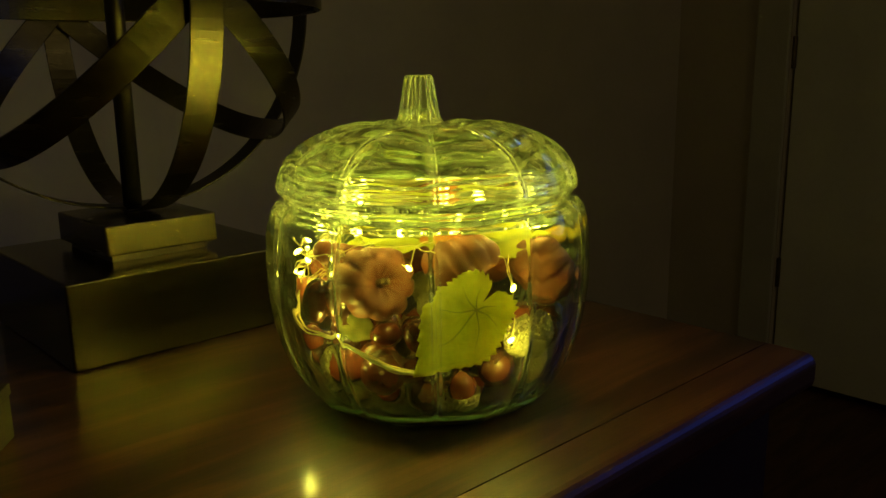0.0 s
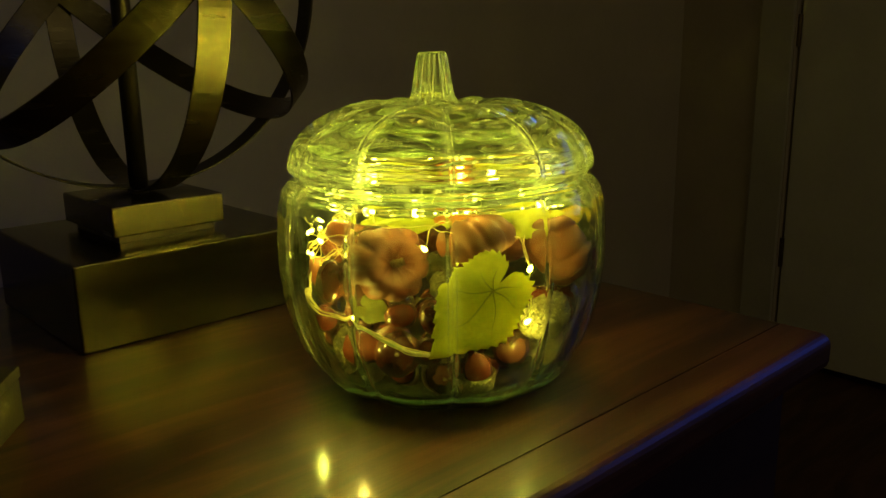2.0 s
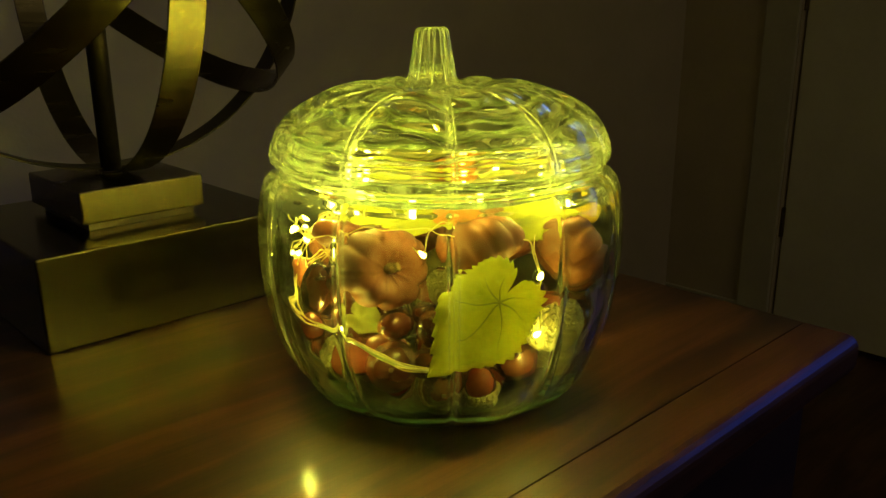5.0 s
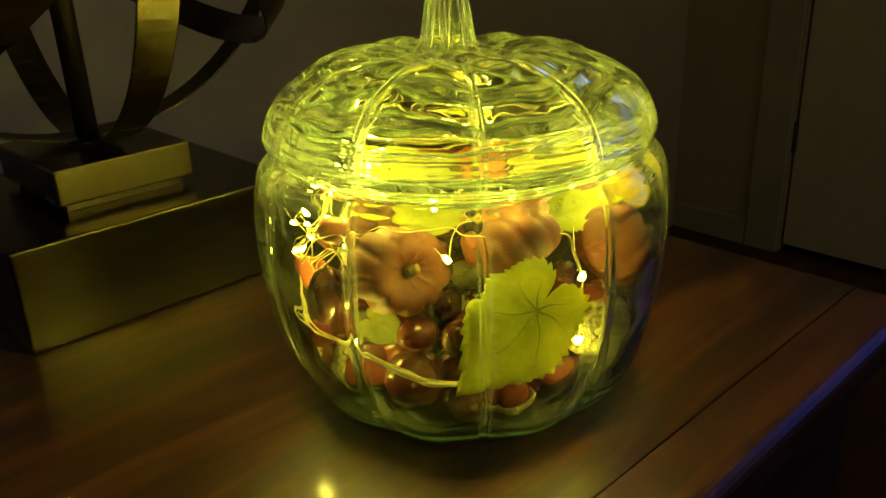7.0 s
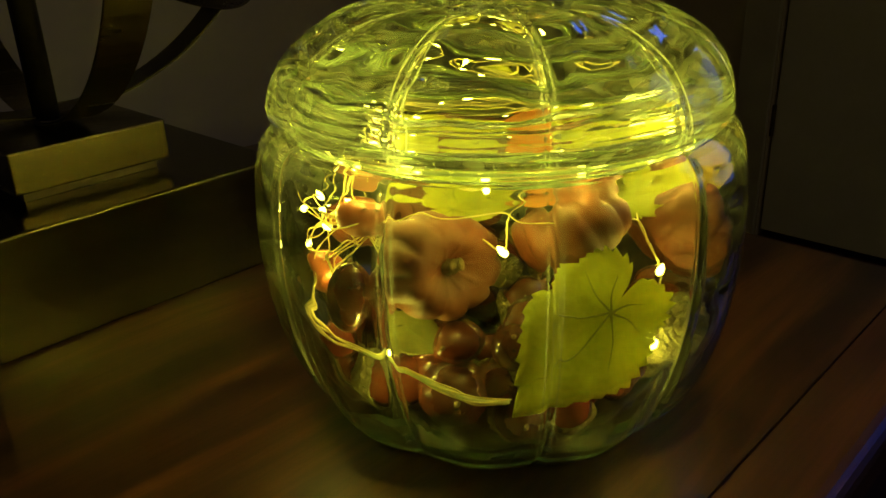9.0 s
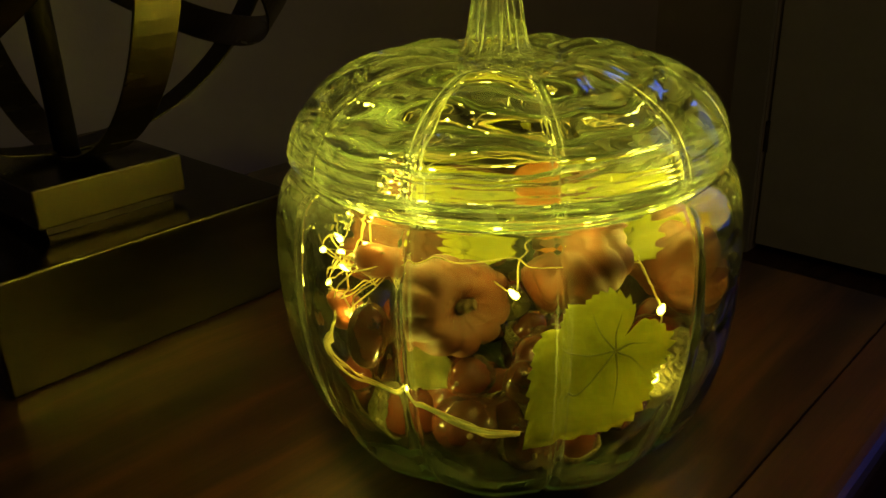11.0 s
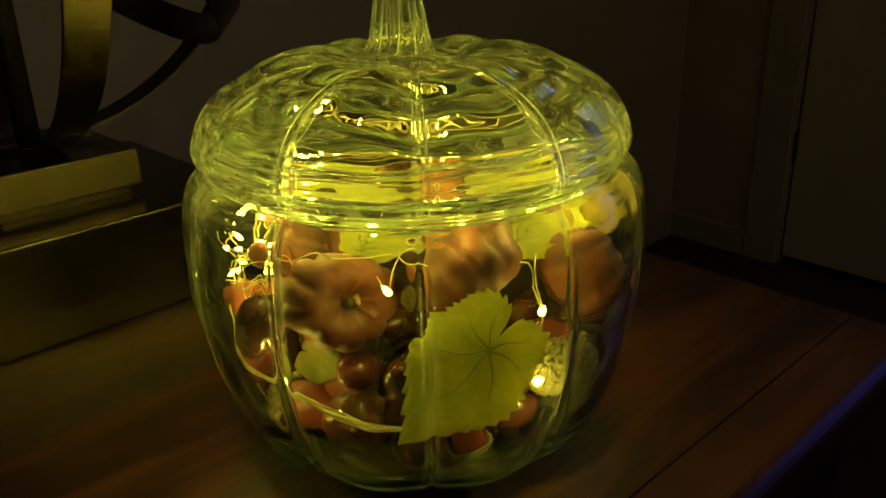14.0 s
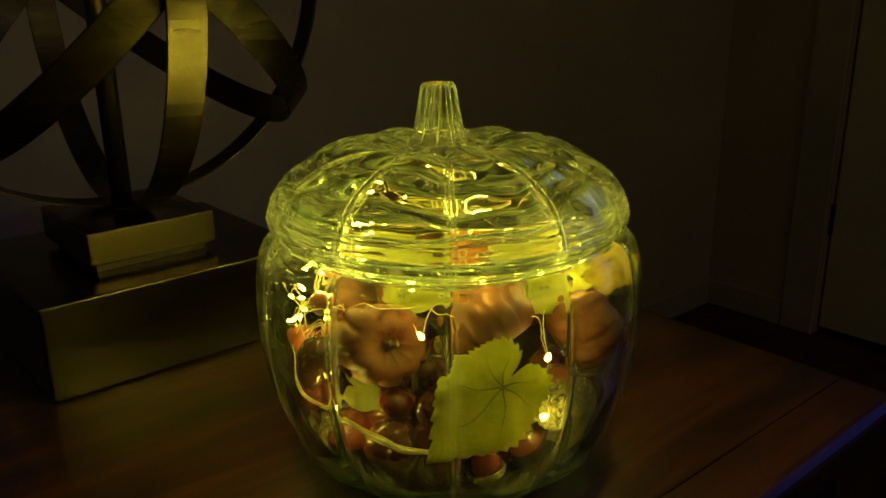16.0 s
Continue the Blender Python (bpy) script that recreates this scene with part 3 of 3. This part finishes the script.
def leaf(name, m, size, material, label, seed, vein=True, bend=0.25):
    """A fabric leaf with five lobes and a toothed edge, lying in its local xy plane, its stalk towards -y."""
    th = new(name)
    th.matrix_world = m
    tagged(th, label, "leaf", "fabric leaves in the jar")
    rnd = random.Random(seed)
    n, rings = 150, 9
    phase = rnd.random() * 6

    def edge(a):
        b = a - math.pi / 2
        b = abs(math.degrees((b + math.pi) % (2 * math.pi) - math.pi))
        r = float(np.interp(b, (0, 8, 22, 38, 55, 72, 88, 105, 125, 142, 160, 173, 180), (1.0, 0.83, 0.68, 0.61, 0.56, 0.47, 0.41, 0.39, 0.42, 0.43, 0.38, 0.31, 0.08)))
        saw = (a * 37 / (2 * math.pi) + phase) % 1.0
        return r + (0.05 + 0.02 * math.sin(5 * a + phase)) * (saw - 0.4) * min(1.0, r * 3)

    def height(x, y):
        return bend * (x * x + 0.5 * y * y) + 0.035 * math.sin(7 * x + phase) * math.cos(5 * y) + 0.02 * noise.noise(Vector((x * 7, y * 7, seed)))
    verts, faces = [], []
    for side in (1, -1):
        base = len(verts)
        verts.append((0, 0, height(0, 0) * size + side * 0.00018))
        for k in range(1, rings + 1):
            for i in range(n):
                a = 2 * math.pi * i / n
                r = edge(a) * k / rings
                x, y = r * math.cos(a), r * math.sin(a)
                verts.append((x * size, y * size, height(x, y) * size + side * 0.00018))
        for i in range(n):
            j = (i + 1) % n
            q = (base, base + 1 + i, base + 1 + j)
            faces.append(q if side > 0 else q[::-1])
            for k in range(rings - 1):
                b0, b1 = base + 1 + k * n, base + 1 + (k + 1) * n
                q = (b0 + i, b1 + i, b1 + j, b0 + j)
                faces.append(q if side > 0 else q[::-1])
    half = len(verts) // 2
    o = 1 + (rings - 1) * n
    for i in range(n):
        j = (i + 1) % n
        faces.append((o + i, half + o + i, half + o + j, o + j))
    blade = mesh_ob("blade", verts, faces, material, th, True)
    if vein:
        for a, reach in ((90, 0.80), (136, 0.46), (44, 0.46), (190, 0.30), (-10, 0.30), (235, 0.26), (305, 0.26)):
            pts = []
            for k in range(9):
                r = reach * k / 8
                b = radians(a + 6 * math.sin(k * 0.6))
                x, y = r * math.cos(b), r * math.sin(b)
                pts.append((x * size, y * size, height(x, y) * size + 0.0002))
            v, f = tube(pts, [0.0095 * size * (1.05 - k / 9) for k in range(9)], 5)
            mesh_ob("vein", v, f, M_VEIN, blade, True, "dark printed vein")
    return th


def facing(centre, normal, up):
    """A pose whose local z is the normal and whose local y is as near as can be to up."""
    z = Vector(normal).normalized()
    y = (Vector(up) - z * Vector(up).dot(z)).normalized()
    m = Matrix((y.cross(z), y, z)).transposed().to_4x4()
    m.translation = centre
    return m




def inside(x, y, z, room):
    """The place, drawn towards the axis until a thing of that radius clears the glass."""
    h = z - TABLE - 0.35 * room
    limit = float(np.interp(h, (0.007, 0.010, 0.0175, 0.034, 0.058, 0.085, 0.108), (0.03, 0.062, 0.079, 0.092, 0.102, 0.1085, 0.1105))) - room
    d = math.hypot(x - AX, y - AY)
    k = min(1.0, limit / d) if d > 0 else 1.0
    return (AX + (x - AX) * k, AY + (y - AY) * k, z)


def put_pumpkin(x, y, z, size, way, ribs=10):
    return pumpkin(*inside(x, y, z, size * 0.45), size, way, ribs)


def put_acorn(x, y, z, size, way, shell, tint, length=1.25, cup=True):
    return acorn(*inside(x, y, z, size * (0.58 if cup else 0.5)), size, way, shell, tint, length, cup)


put_pumpkin(0.3400, 0.4110, 0.863, 0.052, (-0.33, -0.93, 0.10))
put_pumpkin(0.3820, 0.3745, 0.877, 0.052, (-0.25, 0.55, 0.80))
put_pumpkin(0.4400, 0.3500, 0.864, 0.054, (0.75, -0.45, 0.50))
put_pumpkin(0.4150, 0.4750, 0.862, 0.054, (0.3, 0.5, 0.8))
put_pumpkin(0.4700, 0.4350, 0.856, 0.052, (0.8, 0.2, 0.5))
put_pumpkin(0.3750, 0.5000, 0.858, 0.050, (-0.5, 0.6, 0.6))
put_acorn(0.3225, 0.4335, 0.8000, 0.0285, (0.30, -0.92, 0.10), M_NUT_RED, "red-brown")
put_acorn(0.3330, 0.3990, 0.804, 0.030, (-0.6, -0.7, 0.35), M_NUT_DARK, "dark brown", 1.0, False)
put_acorn(0.3085, 0.4310, 0.8525, 0.0190, (0.1, 0.0, 1), M_NUT_DARK, "dark red", 1.55, False)
put_acorn(0.3225, 0.4660, 0.847, 0.0200, (-0.4, 0.2, 0.8), M_NUT_ORANGE, "orange", 1.2, False)
put_acorn(0.3270, 0.4430, 0.881, 0.0210, (-0.3, -0.6, 0.6), M_NUT_ORANGE, "orange", 1.1, False)
put_acorn(0.3470, 0.3765, 0.832, 0.0200, (-0.5, -0.4, 0.7), M_NUT_DARK, "dark brown", 1.3, False)
put_acorn(0.3400, 0.4010, 0.829, 0.0190, (-0.8, -0.2, 0.2), M_NUT_RED, "red-brown", 1.3, False)
put_acorn(0.3740, 0.3640, 0.7900, 0.0200, (-0.1, 0.1, 1), M_NUT_RED, "red-brown")
put_acorn(0.4480, 0.3460, 0.8180, 0.0210, (0.7, -0.4, 0.3), M_NUT_DARK, "dark red", 1.2, False)
put_acorn(0.4150, 0.3460, 0.8270, 0.0310, (0.25, 0.9, 0.35), M_NUT_RED, "red-brown", 1.1)
put_acorn(0.4380, 0.3500, 0.7960, 0.0240, (0.1, 0.9, 0.2), M_NUT_RED, "red-brown")
put_acorn(0.4560, 0.3580, 0.8240, 0.0220, (0.5, -0.6, 0.3), M_NUT_DARK, "dark red", 1.2, False)
put_acorn(0.4720, 0.3760, 0.8080, 0.0230, (0.6, -0.3, 0.6), M_NUT_RED, "red-brown", 1.2, False)
put_acorn(0.3130, 0.4560, 0.8200, 0.0210, (-0.6, -0.3, 0.4), M_NUT_RED, "red-brown", 1.2, False)
put_acorn(0.3190, 0.4640, 0.7990, 0.0220, (-0.3, -0.8, 0.3), M_NUT_DARK, "dark brown")
put_acorn(0.3530, 0.3780, 0.7860, 0.0220, (-0.5, -0.7, 0.3), M_NUT_DARK, "dark brown")
put_acorn(0.4010, 0.3600, 0.8000, 0.0250, (0.6, 0.2, 0.2), M_NUT_DARK, "dark brown", 1.2, False)
for k in range(17):   # the lowest layer lies against the curve of the glass
    a = radians(21.2 * k + 5)
    p = Vector((AX + 0.058 * math.cos(a), AY + 0.058 * math.sin(a), 0.7795))
    if all((p - o.matrix_world.translation).length > 0.017 for o in scene.objects if o.name.startswith("acorn")):
        put_acorn(*p, 0.0195, (math.cos(a + 2.1 * k), math.sin(a + 2.1 * k), 0.3), *((M_NUT_DARK, "dark brown") if k % 3 else (M_NUT_RED, "red-brown")), 1.15, k % 3 != 1)
rnd = random.Random(11)
for k in range(34):
    for _ in range(60):
        a, r = rnd.uniform(0, 6.28), 0.078 * math.sqrt(rnd.random())
        z = rnd.choice((0.785, 0.805, 0.826))
        if z < 0.79:
            r *= 0.66
        p = Vector((AX + r * math.cos(a), AY + r * math.sin(a), z))
        if all((p - o.matrix_world.translation).length > (0.034 if "pumpkin" in o.name else 0.019) for o in scene.objects if o.name.startswith(("acorn", "mini_pumpkin"))):
            break
    else:
        continue
    put_acorn(*p, rnd.uniform(0.019, 0.023), (rnd.uniform(-1, 1), rnd.uniform(-1, 1), rnd.uniform(-0.5, 1)), *rnd.choice(((M_NUT_RED, "red-brown"), (M_NUT_DARK, "dark brown"))), 1.25, rnd.random() < 0.45)
LEAF = "toothed yellow-green fabric leaf with dark veins in the jar"
leaf("fabric_leaf", facing((0.3650, 0.3440, 0.8525), (-0.62, -0.72, 0.28), (-0.43, 0.15, -0.42)), 0.056, M_LEAF, LEAF, 1, bend=-0.22)
leaf("fabric_leaf", facing((0.412, 0.372, 0.886), (-0.5, -0.6, 0.6), (0.7, -0.5, 0.1)), 0.036, M_LEAF, LEAF, 2, bend=0.3)
leaf("fabric_leaf", facing((0.4600, 0.3650, 0.882), (-0.6, -0.7, 0.35), (0.7, -0.5, 0.4)), 0.030, M_LEAF_AMBER, "yellow-orange fabric leaf inside the glass jar", 3)
leaf("fabric_leaf", facing((0.3660, 0.4260, 0.884), (-0.5, -0.5, 0.8), (0.7, -0.6, 0.1)), 0.030, M_LEAF, LEAF, 4, bend=0.3)
leaf("fabric_leaf", facing((0.3950, 0.4080, 0.890), (-0.2, -0.4, 0.9), (0.6, 0.2, 0.2)), 0.034, M_LEAF_ORANGE, "orange fabric leaf inside the glass jar", 5)
leaf("fabric_leaf", facing((0.3270, 0.4170, 0.834), (-0.7, -0.6, 0.3), (0.5, -0.5, -0.4)), 0.018, M_LEAF_OLIVE, "olive fabric leaf inside the glass jar", 6)
leaf("fabric_leaf", facing((0.4350, 0.4550, 0.886), (0.2, 0.3, 0.9), (0.6, 0.6, 0.2)), 0.050, M_LEAF, LEAF, 7, bend=0.3)

for k in range(4):
    a, r = radians(20 + 137.5 * k), 0.030 + 0.0095 * k
    leaf("fabric_leaf", facing((AX + r * math.cos(a), AY + r * math.sin(a), 0.886 + 0.0022 * (k % 3)), (0.3 * math.cos(a), 0.3 * math.sin(a), 0.9), (math.sin(a), -math.cos(a), 0.1)), 0.034,
         *((M_LEAF, LEAF) if k else (M_LEAF_ORANGE, "orange fabric leaf inside the glass jar")), 20 + k, bend=0.3)

# ---- the string lights ----
lights = empty("string_lights", AX, AY, 0.9, "lit fairy lights on thin wire, tangled inside the glass jar", "string lights")
bpy.context.view_layer.update()
BULBS = [
    (0.3137, 0.4663, 0.8789), (0.3120, 0.4501, 0.8840), (0.3134, 0.4524, 0.8738), (0.3200, 0.4320, 0.8756), (0.3129, 0.4670, 0.8624), (0.3090, 0.4561, 0.8553),
    (0.3093, 0.4437, 0.8523), (0.3089, 0.4129, 0.8324), (0.3371, 0.3744, 0.8783), (0.3907, 0.3375, 0.8620), (0.3885, 0.3379, 0.8289), (0.3170, 0.4552, 0.8907),
    (0.3170, 0.4371, 0.8922), (0.3201, 0.4326, 0.9031), (0.402, 0.484, 0.903), (0.436, 0.436, 0.904), (0.377, 0.478, 0.902), (0.453, 0.385, 0.901), (0.396, 0.398, 0.906),
    (0.426, 0.361, 0.902), (0.350, 0.437, 0.903), (0.350, 0.465, 0.898),
]
# bulbs round the back of the heap, the last ones lower
for k in range(12):
    a = radians(-42 + 17 * k)
    r, z = (0.074, 0.899 - 0.003 * (k % 3)) if k % 2 == 0 else (0.093, 0.866 - 0.004 * (k % 4))
    BULBS.append((AX + r * math.cos(a), AY + r * math.sin(a), z))
# bulbs caught under the rim
for k, a in enumerate((172, 196, 216, 241, 263, 287, 312)):
    BULBS.append((AX + 0.084 * math.cos(radians(a)), AY + 0.084 * math.sin(radians(a)), 0.9035 + 0.0025 * math.sin(k * 2.3)))
# the cluster by the side hangs a little behind the decorations
for k in (0, 1, 2, 3, 4, 5, 6, 11, 12, 13):
    x, y, z = BULBS[k]
    BULBS[k] = (x + 0.008, y + 0.0085, z - 0.002)
# bulbs lying on top of the heap
for k in range(7):
    a, r = 2.4 * k, 0.036 + 0.007 * k
    BULBS.append((AX + r * math.cos(a), AY + r * math.sin(a), 0.9105 + 0.003 * math.sin(k * 1.9)))
bulb_mesh = None
for k, b in enumerate(BULBS):
    if bulb_mesh is None:
        prof = [(0, -0.0028, 0), (0.0013, -0.0024, 0), (0.0018, -0.0012, 0), (0.0019, 0.0, 0), (0.0015, 0.0014, 0), (0.0007, 0.0026, 0), (0, 0.0034, 0)]
        v, f = revolve(prof, 10, lambda r, z, a, key: (r * math.cos(a), r * math.sin(a), z))
        ob = mesh_ob("bulb", v, f, M_BULB, None, True)
        bulb_mesh = ob.data
    else:
        ob = new("bulb", bulb_mesh)
    ob.matrix_world = Matrix.Translation(b) @ pose(0, 0, 0, 40 * math.sin(k * 2.1), 55 * math.cos(k * 1.3), 0) @ Matrix.Scale(0.85, 4)
    under(ob, lights)
# added point lamps, set lower than the front bulbs, for glints on the table
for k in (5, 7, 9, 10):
    glint = bpy.data.lights.new("glint_lamp", "POINT")
    glint.color, glint.energy, glint.shadow_soft_size = BULB_COLOUR, 0.018 if k < 9 else 0.011, 0.0
    new("glint_lamp", glint).location = (AX + 0.096 * (BULBS[k][0] - AX) / math.hypot(BULBS[k][0] - AX, BULBS[k][1] - AY), AY + 0.096 * (BULBS[k][1] - AY) / math.hypot(BULBS[k][0] - AX, BULBS[k][1] - AY), min(BULBS[k][2] - 0.004, 0.814))
rnd = random.Random(5)


def wire(points, radius=0.0004, sag=0.004):
    pts = []
    for a, b in zip(points, points[1:]):
        a, b = np.array(a), np.array(b)
        pts.append(a)
        for u in (0.33, 0.67):
            m = a + (b - a) * u + np.array([rnd.uniform(-1, 1), rnd.uniform(-1, 1), rnd.uniform(-0.6, 1)]) * sag
            q = m[:2] - (AX, AY)
            if np.hypot(*q) > 0.098:
                m[:2] = np.array((AX, AY)) + q * 0.098 / np.hypot(*q)
            pts.append(m)
    pts.append(np.array(points[-1]))
    v, f = tube(spline(pts, 5), radius, 5)
    return under(mesh_ob("wire", v, f, M_WIRE, None, True), lights)


order = [0, 11, 1, 2, 4, 5, 6, 3, 12, 13, 21, 20, 29, 8, 18, 19, 17, 9, 10]
wire([BULBS[k] for k in order])
wire([BULBS[k] for k in (0, 27, 26, 16, 14, 25, 24, 23, 15, 22, 28, 30, 31, 32, 33, 5)])
wire([BULBS[k] for k in (13, 12, 2, 6, 3, 1, 4)], sag=0.006)
wire([BULBS[k] for k in (20, 21, 16, 14, 15, 18, 29)], sag=0.012)
wire([(0.318, 0.470, 0.889), (0.313, 0.448, 0.878), (0.325, 0.420, 0.885), (0.340, 0.392, 0.890), (0.365, 0.366, 0.885), (0.395, 0.350, 0.880), (0.391, 0.338, 0.862)], sag=0.005)
wire([(0.314, 0.466, 0.862), (0.322, 0.44, 0.868), (0.313, 0.452, 0.884), (0.331, 0.43, 0.878)], sag=0.006)
wire([(0.37, 0.39, 0.902), (0.41, 0.37, 0.9), (0.45, 0.38, 0.9), (0.47, 0.42, 0.898), (0.44, 0.46, 0.902), (0.39, 0.47, 0.902), (0.35, 0.44, 0.9)], sag=0.006)
wire([BULBS[k] for k in range(34, 41)], sag=0.006)
wire([BULBS[k] for k in (0, 3, 5, 12, 4, 2, 13)], sag=0.003)
wire([BULBS[k] for k in range(41, 48)], sag=0.005)
run = [(0.3100, 0.4600, 0.8500), (0.3070, 0.4560, 0.8365), (0.3055, 0.4400, 0.8310), (0.3066, 0.4240, 0.8320), (0.3089, 0.4115, 0.8306), (0.3134, 0.4000, 0.8264),
       (0.3212, 0.3890, 0.8192), (0.3298, 0.3815, 0.8126), (0.3413, 0.3750, 0.8085)]
for k in range(4):
    pts = [(x + 0.0011 * math.sin(i * 1.7 + k * 1.6), y + 0.001 * math.cos(i * 1.3 + k), z + 0.0016 * math.sin(i * 0.9 + k * 1.57)) for i, (x, y, z) in enumerate(run)]
    v, f = tube(spline(pts, 5), 0.00035, 5)
    under(mesh_ob("wire", v, f, M_WIRE, None, True), lights)
v, f = tube(spline(run[3:], 6), 0.0011, 8)
under(mesh_ob("sleeve", v, f, M_SLEEVE, None, True, "clear plastic cable"), lights)
